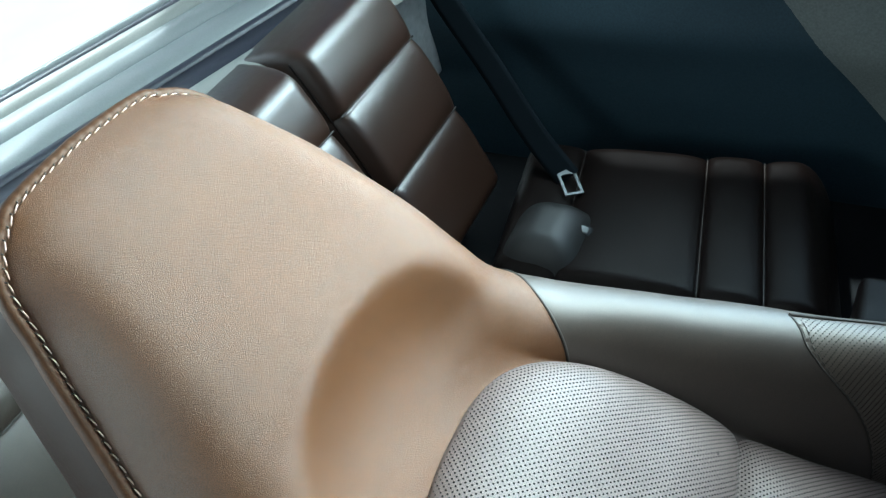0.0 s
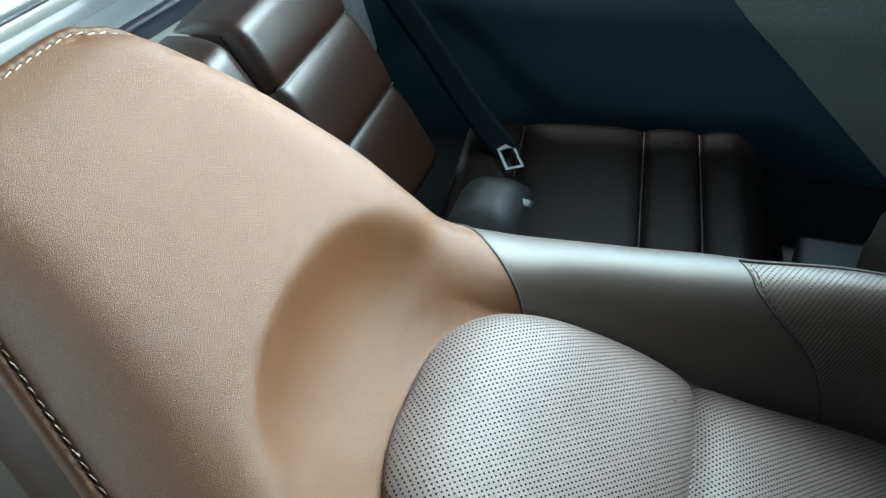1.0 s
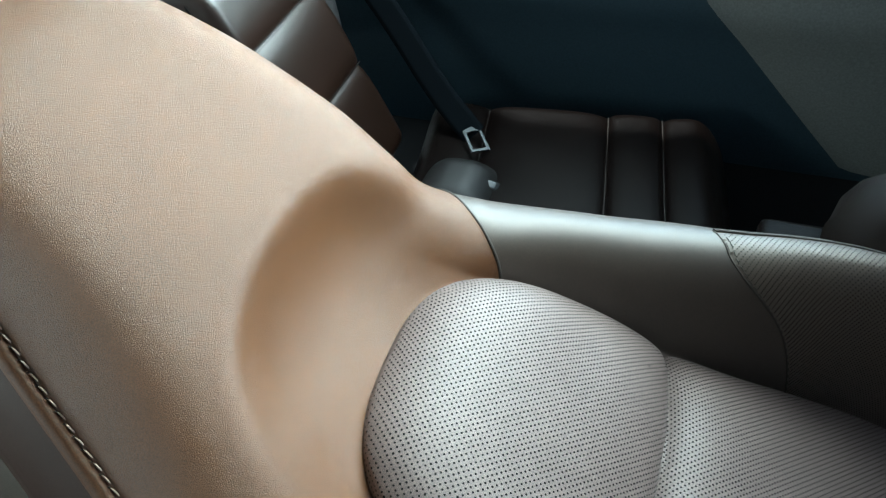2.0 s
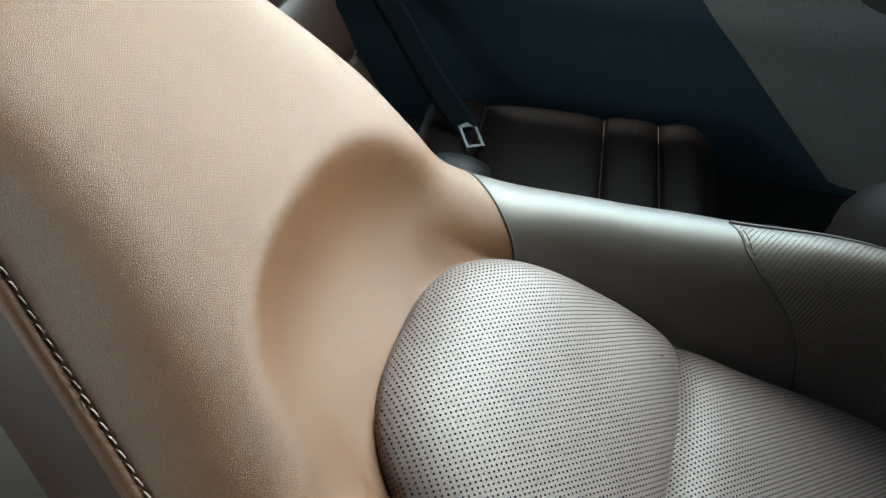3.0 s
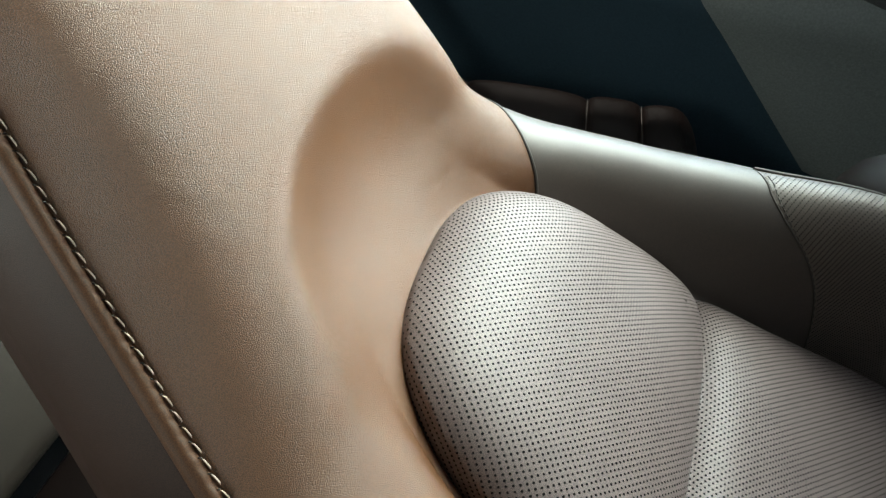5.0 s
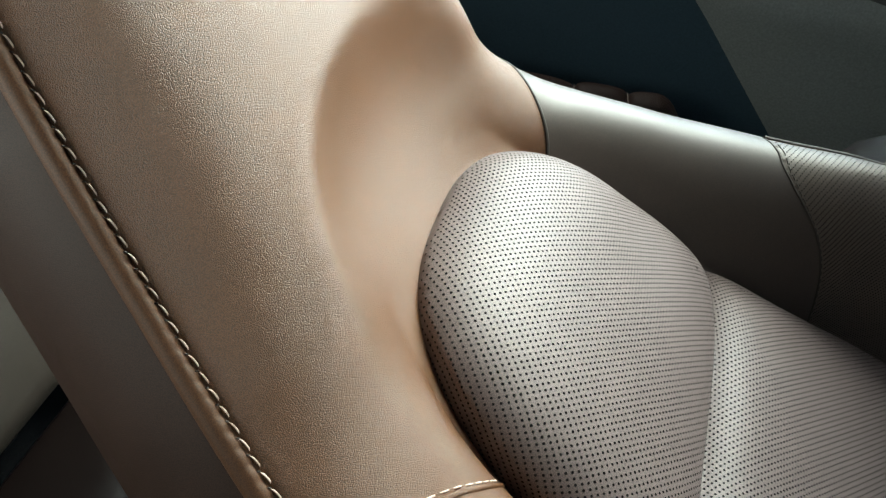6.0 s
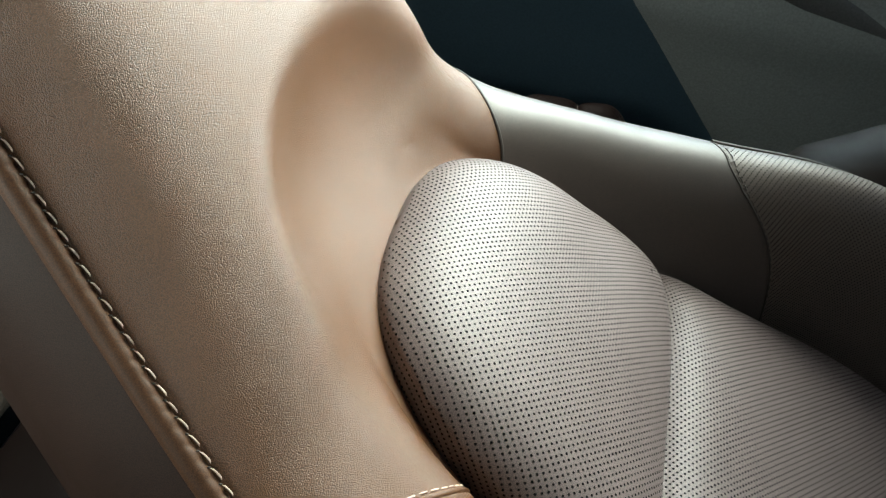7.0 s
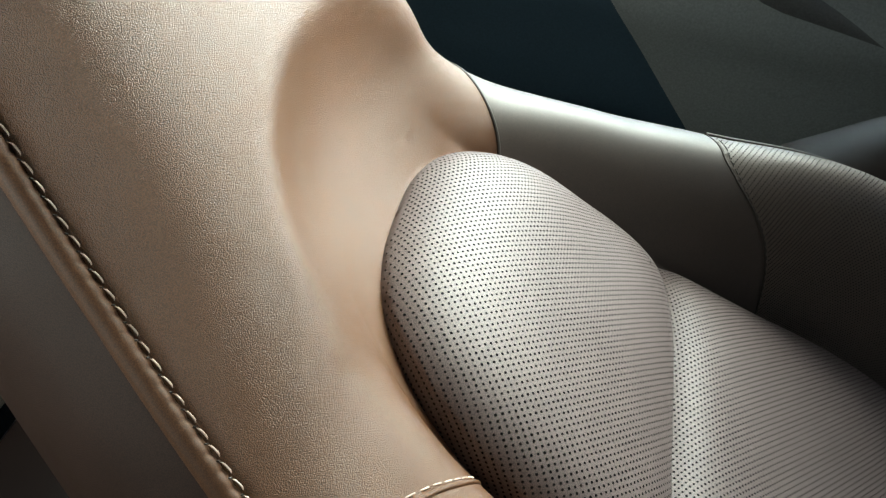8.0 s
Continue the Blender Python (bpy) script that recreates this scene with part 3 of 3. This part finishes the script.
def pad_mesh(name, y0, y1, z0, z1, channels, puff, depth, round_y=0.035, round_z=0.05, lines=60, crown=0.0, lean=0.0):
    """An upholstered section: rounded rims, cross channels sewn in, a closed back. Axes as BACK."""
    ys = np.concatenate([y0 + (y1 - y0) * (0.5 - 0.5 * np.cos(np.linspace(0, np.pi, 41)))])
    zs = np.unique(np.concatenate([np.linspace(z0, z1, lines)] + [np.linspace(c - 0.012, c + 0.012, 9) for c in channels] + [z0 + 0.03 * np.linspace(0, 1, 8) ** 2, z1 - 0.03 * np.linspace(0, 1, 8) ** 2]))
    zs = zs[(zs >= z0) & (zs <= z1)]
    Y, Z = np.meshgrid(ys, zs)
    ey = np.clip(np.minimum(Y - y0, y1 - Y) / round_y, 0, 1)
    ez = np.clip(np.minimum(Z - z0, z1 - Z) / round_z, 0, 1)
    rim = np.sqrt(np.maximum(1 - (1 - ey) ** 2, 0)) * np.sqrt(np.maximum(1 - (1 - ez) ** 2, 0))
    bounds = [z0] + list(channels) + [z1]
    swell = np.zeros_like(Z)
    for a, b in zip(bounds[:-1], bounds[1:]):
        inside = (Z >= a) & (Z <= b)
        q = np.clip((Z - a) / (b - a), 0, 1)
        swell = np.where(inside, np.sqrt(np.maximum(1 - np.abs(2 * q - 1) ** 3.2, 0)), swell)
    X = -depth + rim * (depth + puff * swell) + crown * rim * (1 - (2 * (Y - y0) / (y1 - y0) - 1) ** 2)
    P = np.stack([X - lean * np.maximum(Z - 0.12, 0) ** 2, Y, Z], -1)
    return grid_mesh(name, P)


def rear_bench():
    bench = thing("rear_bench", pose(-0.15, 0.36, 0.27), "dark brown leather rear bench with stitched cross channels", "rear seat")
    for nm, y0, y1, lift, lab in (("far_backrest", 0.580, 0.868, 0.0, "dark brown leather backrest section with two cross channels"),
                                  ("centre_backrest", 0.150, 0.574, 0.018, "smooth brown leather centre backrest section"),
                                  ("near_backrest", -0.235, 0.144, 0.0, "leather backrest section with cross channels, lightened to beige as daylit")):
        ch = {"far_backrest": (0.081, 0.232), "centre_backrest": (0.235,), "near_backrest": (0.286,)}[nm]
        # Near section takes the leather lightened for daylight.
        cover = NEAR_REAR_LIT if "near" in nm else REAR_BACK_LIT
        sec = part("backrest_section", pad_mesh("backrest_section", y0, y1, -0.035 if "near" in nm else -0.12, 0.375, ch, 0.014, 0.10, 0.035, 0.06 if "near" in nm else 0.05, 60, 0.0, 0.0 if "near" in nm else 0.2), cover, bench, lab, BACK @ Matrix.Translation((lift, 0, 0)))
        for c in ch:
            yy = np.linspace(y0 + 0.02, y1 - 0.02, 30)
            part("channel_seam", tube_mesh("channel_seam", np.stack([np.full(30, 0.0012 - (0.0 if "near" in nm else 0.2) * max(c - 0.12, 0) ** 2), yy, np.full(30, c)], -1), 0.0016), PIPING, sec, "", BACK @ Matrix.Translation((lift, 0, 0)))
        zz = np.linspace(-0.05, 0.34, 40)
        edge = y0 + 0.012
        part("edge_piping", tube_mesh("edge_piping", np.stack([-0.014 - (0.0 if "near" in nm else 0.2) * np.maximum(zz - 0.12, 0) ** 2, np.full(40, edge), zz], -1), 0.0018), REAR_SHADED, sec, "brown edge piping", BACK @ Matrix.Translation((lift, 0, 0)))
    # in the cushion's axes: z runs forward, x up; its cross channels lie slightly askew
    seat_m = Matrix(((0, 0, 1, -0.36), (0, 1, 0, 0), (1, 0, 0, 0.437), (0, 0, 0, 1))) @ Matrix.Rotation(radians(4), 4, "Y")
    for y0, y1, bend in ((0.575, 0.965, 0.16), (0.150, 0.570, 0.0), (-0.24, 0.145, 0.0)):
        lines = (0.15, 0.372, 0.466)
        lift = Matrix.Translation((-0.075, 0, 0.028) if y0 < 0 else (0, 0, 0))
        me = pad_mesh("cushion_section", y0, y1, 0.0, 0.585, lines, 0.016, 0.17, 0.04, 0.03 if y0 < 0 else 0.07)
        lean = Matrix(((1, 0, 0, 0), (0, 1, 0, 0), (0, -bend, 1, bend * (y0 + y1) / 2), (0, 0, 0, 1)))
        me.transform(lean)
        sec = part("cushion_section", me, REAR_SHADED, bench, "brown leather cushion section, colour darkened as in shade", lift @ seat_m)
        for c in lines:
            yy = np.linspace(y0 + 0.03, y1 - 0.03, 30)
            seam = tube_mesh("channel_seam", np.stack([np.full(30, 0.0016), yy, np.full(30, c)], -1), 0.0009)
            seam.transform(lean)
            part("channel_seam", seam, TAUPE if c > 0.2 else PIPING, sec, "", lift @ seat_m)
    # hip roll beside the belt buckle
    part("hip_roll", pad_mesh("hip_roll", 0.60, 0.765, 0.0, 0.16, (), 0.03, 0.06, 0.06, 0.07), HIP_LIT, bench, "rounded grey leather hip roll, lightened as lit", Matrix.Translation((-0.300, 0, 0.468)) @ Matrix(((0, 0, 1, 0), (0, 1, 0, 0), (1, 0, 0, 0), (0, 0, 0, 1))))
    return bench


rear_bench()


def ribbon_mesh(name, pts, wide, thick=0.0014, side=(0.9, 0.3, 0.3)):
    """A strap of webbing along points."""
    P = np.asarray(pts, float)
    T = np.gradient(P, axis=0)
    T /= np.linalg.norm(T, axis=1, keepdims=True)
    A = np.asarray(side, float) - (T @ np.asarray(side, float))[:, None] * T
    A /= np.linalg.norm(A, axis=1, keepdims=True)
    B = np.cross(T, A)
    sec = [(-0.5, -1), (-0.3, -0.6), (0, -1), (0.3, -0.6), (0.5, -1), (0.5, 1), (0.3, 1.4), (0, 1), (-0.3, 1.4), (-0.5, 1)]
    G = np.stack([P + A * wide * a + B * thick * 0.5 * b for a, b in sec], 1)
    return grid_mesh(name, G, closed=True)


def seat_belt():
    belt = thing("seat_belt", pose(-0.52, 1.03, 0.80), "grey webbing seat belt with bright metal tongue beside the rear bench", "seat belt")
    keys = [(-0.64, 1.02, 1.02), (-0.565, 0.985, 0.855), (-0.50, 0.955, 0.74), (-0.40, 0.915, 0.62), (-0.31, 0.865, 0.525), (-0.233, 0.823, 0.468)]
    q = np.linspace(0, 5, 60)
    strap = np.stack([spl([(k, p[c]) for k, p in enumerate(keys)], q) for c in range(3)], -1)
    part("strap", ribbon_mesh("strap", strap, 0.046), WEB, belt, "grey belt webbing")
    m = Matrix.Translation((-0.224, 0.806, 0.470)) @ Euler((radians(14), radians(8), radians(38))).to_matrix().to_4x4()
    bm = bmesh.new()
    w, h, r = 0.017, 0.025, 0.005
    outer = [(-w, -h), (w, -h), (w, h), (0.004, h + 0.008), (-w, h)]
    inner = [(-w + r, -h + r), (w - r, -h + r), (w - r, h - r), (0.002, h - r + 0.002), (-w + r, h - r)]
    vo = [bm.verts.new((x, y, 0)) for x, y in outer]
    vi = [bm.verts.new((x, y, 0)) for x, y in inner]
    for k in range(5):
        bm.faces.new((vo[k], vo[(k + 1) % 5], vi[(k + 1) % 5], vi[k]))
    geom = bmesh.ops.extrude_face_region(bm, geom=bm.faces[:])
    bmesh.ops.translate(bm, vec=(0, 0, 0.003), verts=[g for g in geom["geom"] if isinstance(g, bmesh.types.BMVert)])
    part("tongue", from_bm("tongue", bm, False), CHROME, belt, "bright metal belt tongue", m)
    return belt


seat_belt()


def buckle():
    b = thing("belt_buckle", pose(-0.17, 0.76, 0.52), "black belt buckle standing on the rear cushion", "buckle")
    m = pose(-0.175, 0.71, 0.44, 20, 15, 0)
    part("housing", box_mesh("housing", (0.035, 0.022, 0.07), 0.006), BLACK, b, "", m)
    part("press_button", box_mesh("press_button", (0.020, 0.012, 0.006), 0.002, at=(0, 0, 0.036)), GREY, b, "grey press button", m)


buckle()


# ---- body of the car round the seats ----
def slab(name, size, at, mat, label, category="", kind="structure", r=0.01, turn=(0, 0, 0)):
    ob = part(name, box_mesh(name, size, r), mat, None, "", pose(*at, *turn))
    return tagged(ob, label, category or name.replace("_", " "), kind=kind)


def shelf_x(y):
    """The curve of the parcel shelf across the car, seen from above."""
    return 0.27 * (np.sqrt((y - 0.15) ** 2 + 0.004) - math.sqrt(0.4**2 + 0.004))


def shelf_strip(name, profile, mat, label, y0=-0.35, y1=1.06):
    y = np.linspace(y0, y1, 50)
    pr = np.asarray(profile, float)
    P = np.zeros((len(y), len(pr), 3))
    P[:, :, 0] = shelf_x(y)[:, None] + pr[None, :, 0]
    P[:, :, 1] = y[:, None]
    P[:, :, 2] = pr[None, :, 1]
    return tagged(part(name, grid_mesh(name, P), mat), label, "trim", kind="structure")


def curl(x0, x1, z, h, n=10):
    """A softly domed strip section from x0 back to x1, with a turned-down rim on both sides."""
    t = np.linspace(0, 1, n)
    return [(x0 + 0.001, z - 0.03)] + [(x0 + (x1 - x0) * a, z + h * (1 - abs(2 * a - 1) ** 3)) for a in t] + [(x1 - 0.001, z - 0.03)]


shelf_strip("trim_shelf_front", curl(-0.610, -0.696, 0.800, 0.010), PALE, "pale strip of trim behind the rear backrest")
shelf_strip("trim_shelf_gap", [(-0.688, 0.76), (-0.693, 0.796), (-0.735, 0.791), (-0.758, 0.796), (-0.762, 0.76)], NAVY, "dark recessed strip of trim")
shelf_strip("trim_shelf_groove", curl(-0.758, -0.779, 0.796, 0.008), NAVY, "dark rounded seal strip")
shelf_strip("trim_shelf", curl(-0.779, -0.852, 0.800, 0.014, 14), GREY, "grey parcel shelf with rounded edge")
shelf_strip("trim_shelf_channel", [(-0.849, 0.76), (-0.852, 0.797), (-0.858, 0.790), (-0.866, 0.797), (-0.869, 0.76)], NAVY, "dark narrow channel in the shelf")
shelf_strip("trim_window_lip", curl(-0.866, -0.922, 0.798, 0.016), GREY, "grey inner lip of the window frame")
shelf_strip("trim_window_step", curl(-0.920, -0.955, 0.804, 0.016), PALE, "pale step of the window frame")
shelf_strip("trim_window_seal", curl(-0.953, -0.974, 0.808, 0.010), NAVY, "dark rubber window seal")
shelf_strip("trim_window_edge", curl(-0.973, -0.990, 0.808, 0.014), GREY, "grey outer edge of the window frame")
slab("c_pillar", (0.10, 0.34, 0.75), (-0.98, 0.98, 1.18), GREY, "grey trim of the rear pillar", "pillar", r=0.03, turn=(0, -24, 0))
slab("boot_floor", (0.40, 1.7, 0.26), (-0.80, 0.36, 0.62), PAINT, "painted boot under the shelf", "body")
slab("floor", (3.4, 1.72, 0.06), (-0.1, 0.36, 0.24), CARPET, "black carpeted car floor")
tagged(part("ground", box_mesh("ground", (400, 400, 0.1), 0, at=(0, 0, -0.05)), plain("concrete", (0.75, 0.74, 0.71), 0.9, scale=3, vary=0.04)), "pale concrete ground outside the car", "ground", kind="structure")
slab("ceiling", (1.02, 1.66, 0.05), (-0.615, 0.30, 1.50), CLOTH, "grey fabric headlining")
# Unseen opaque panel added over the roof lamps; it keeps the sun out.
slab("roof_blocker", (0.54, 1.66, 0.02), (0.17, 0.30, 1.50), ROOF_BLACK, "unseen opaque dark roof panel, added to block the sun", "window", r=0.004)
slab("wall_near", (2.6, 0.06, 0.78), (0.1, -0.50, 0.63), BLACK, "black inner side of the near doors")
# Unseen board added where the near front window would be, to block light.
slab("near_front_blocker", (1.5, 0.06, 0.48), (0.62, -0.50, 1.27), BLACK, "unseen black board closing the near front window against light", "wall")
slab("near_rear_pillar", (0.35, 0.06, 0.48), (-0.95, -0.50, 1.27), BLACK, "black pillar behind the near rear window", "pillar")
slab("wall_front", (0.10, 1.72, 0.75), (1.50, 0.36, 0.64), BLACK, "black bulkhead under the windscreen")


def pane(name, size, at, turn, label, parent=None):
    """A sheet of window glass that lets daylight in."""
    ob = part(name, box_mesh(name, size, 0.001, 1), GLASS, parent, label if parent else "", pose(*at, *turn))
    ob.visible_shadow = False
    return ob if parent else tagged(ob, label, "window", kind="structure")


pane("window_front", (0.98, 1.50, 0.005), (0.92, 0.36, 1.26), (0, 27, 0), "clear sloping windscreen glass")
pane("window_rear", (0.005, 1.30, 0.62), (-1.08, 0.36, 1.16), (0, 30, 0), "clear rear window glass")


def dashboard():
    d = thing("dashboard", pose(1.25, 0.36, 0.9), "black moulded dashboard under the windscreen", "dashboard")
    part("top_pad", box_mesh("top_pad", (0.45, 1.5, 0.22), 0.06, 4), BLACK, d, "", pose(1.22, 0.36, 0.86))
    part("lower_panel", box_mesh("lower_panel", (0.30, 1.5, 0.34), 0.04, 3), BLACK, d, "", pose(1.30, 0.36, 0.60))


dashboard()


def far_door():
    d = thing("car_door", pose(0.0, 1.12, 0.42), "black moulded far door panel with armrest ledge", "car door", kind="thing")
    # lower panel: gently swelling sheet
    x = np.linspace(-0.62, 1.45, 60)
    z = np.linspace(0.27, 1.02, 40)
    X, Z = np.meshgrid(x, z)
    Y = 1.10 - 0.03 * np.sin((Z - 0.27) / 0.75 * np.pi) - 0.012 * np.exp(-(((Z - 0.62) / 0.05) ** 2))
    part("door_panel", grid_mesh("door_panel", np.stack([X, Y, Z], -1), flip=True), DOOR, d, "dark moulded door panel")
    # raised trim whose rear edge slants forward towards the sill
    q = np.linspace(0, 1, 40)
    rows = []
    for zz in np.linspace(0.30, 0.98, 40):
        xr = 0.40 - (zz - 0.30) * 0.86
        xs = xr + (1.44 - xr) * q
        lift = 0.022 * np.sqrt(np.maximum(1 - (1 - np.clip((xs - xr) / 0.16, 0, 1)) ** 2, 0))
        yy = 1.102 - 0.03 * math.sin((zz - 0.27) / 0.75 * math.pi) - 0.012 * math.exp(-(((zz - 0.62) / 0.05) ** 2)) - lift
        rows.append(np.stack([xs, yy, np.full(40, zz)], -1))
    part("trim_panel", grid_mesh("trim_panel", np.array(rows), flip=True), TRIM, d, "dark olive grey trim panel")
    # armrest ledge towards the front, its top edge slightly falling
    t = np.linspace(0, 1, 40)
    sec = np.array([(0.06, -0.10), (-0.03, -0.085), (-0.055, -0.045), (-0.06, -0.012), (-0.05, 0.004), (-0.025, 0.008), (0.06, 0.004)])
    P = np.zeros((40, len(sec), 3))
    P[:, :, 0] = (0.24 + 1.0 * t)[:, None]
    P[:, :, 1] = 1.10 + sec[None, :, 0] * step(0, 0.12, t)[:, None]
    P[:, :, 2] = (0.765 - 0.33 * t)[:, None] + sec[None, :, 1]
    part("armrest", grid_mesh("armrest", P), GREYDARK, d, "grey armrest ledge of the door")
    a = np.linspace(0.25, 0.62, 40) * np.pi
    part("pocket_rim", tube_mesh("pocket_rim", np.stack([-0.10 + 0.26 * np.cos(a), np.full(40, 1.074), 0.47 + 0.13 * np.sin(a)], -1), 0.003), DOOR, d, "curved rim of the door pocket")
    part("window_rail", box_mesh("window_rail", (2.05, 0.05, 0.05), 0.015), BLACK, d, "", pose(0.42, 1.10, 1.03))
    pane("window_pane", (0.50, 0.004, 0.44), (-0.29, 1.115, 1.27), (0, 0, 0), "clear rear side glass", d)
    pane("window_pane", (1.00, 0.004, 0.44), (0.57, 1.115, 1.27), (0, 0, 0), "clear front side glass", d)
    for x0, w in ((-0.62, 0.14), (0.02, 0.10)):
        part("window_post", box_mesh("window_post", (w, 0.05, 0.46), 0.015), BLACK, d, "", pose(x0, 1.10, 1.27))


TRIM = plain("olive_trim", (0.25, 0.265, 0.25), 0.5, scale=250)
DOOR = plain("dark_door_plastic", (0.042, 0.072, 0.094), 0.55, scale=250)
GREYDARK = plain("grey_armrest", (0.10, 0.10, 0.095), 0.5, scale=250)
far_door()


PADLEATHER = leather("armrest_leather", (0.036, 0.023, 0.016), 0.5, spec_level=0.4)


def console():
    c = thing("centre_console", pose(0.5, 0.45, 0.28), "brown leather padded armrest on a black centre console", "console")
    part("console_body", box_mesh("console_body", (0.75, 0.15, 0.36), 0.03, 4), BLACK, c, "", pose(0.70, 0.47, 0.45))
    # Rear face shares the shade-darkened bench leather.
    part("rear_tray", box_mesh("rear_tray", (0.10, 0.15, 0.36), 0.012, 3), REAR_SHADED, c, "dark brown rear face of the console", pose(0.285, 0.47, 0.455))
    t = np.linspace(0, 1, 26)
    a = np.linspace(0, np.pi, 21)
    P = np.zeros((26, 21, 3))
    P[:, :, 0] = (0.295 + 0.38 * t)[:, None]
    P[:, :, 1] = 0.47 + 0.078 * np.cos(a)[None] * np.sqrt(1 - (1 - np.clip(t / 0.12, 0, 1)) ** 2)[:, None]
    top = spl([(0, 0.70), (0.06, 0.743), (0.11, 0.756), (0.2, 0.781), (0.28, 0.803), (0.5, 0.84), (1, 0.87)], t)
    P[:, :, 2] = 0.585 + (np.sin(a) ** 0.5)[None] * (top - 0.585)[:, None]
    part("armrest_pad", grid_mesh("armrest_pad", P), PADLEATHER, c, "brown leather armrest pad")


console()
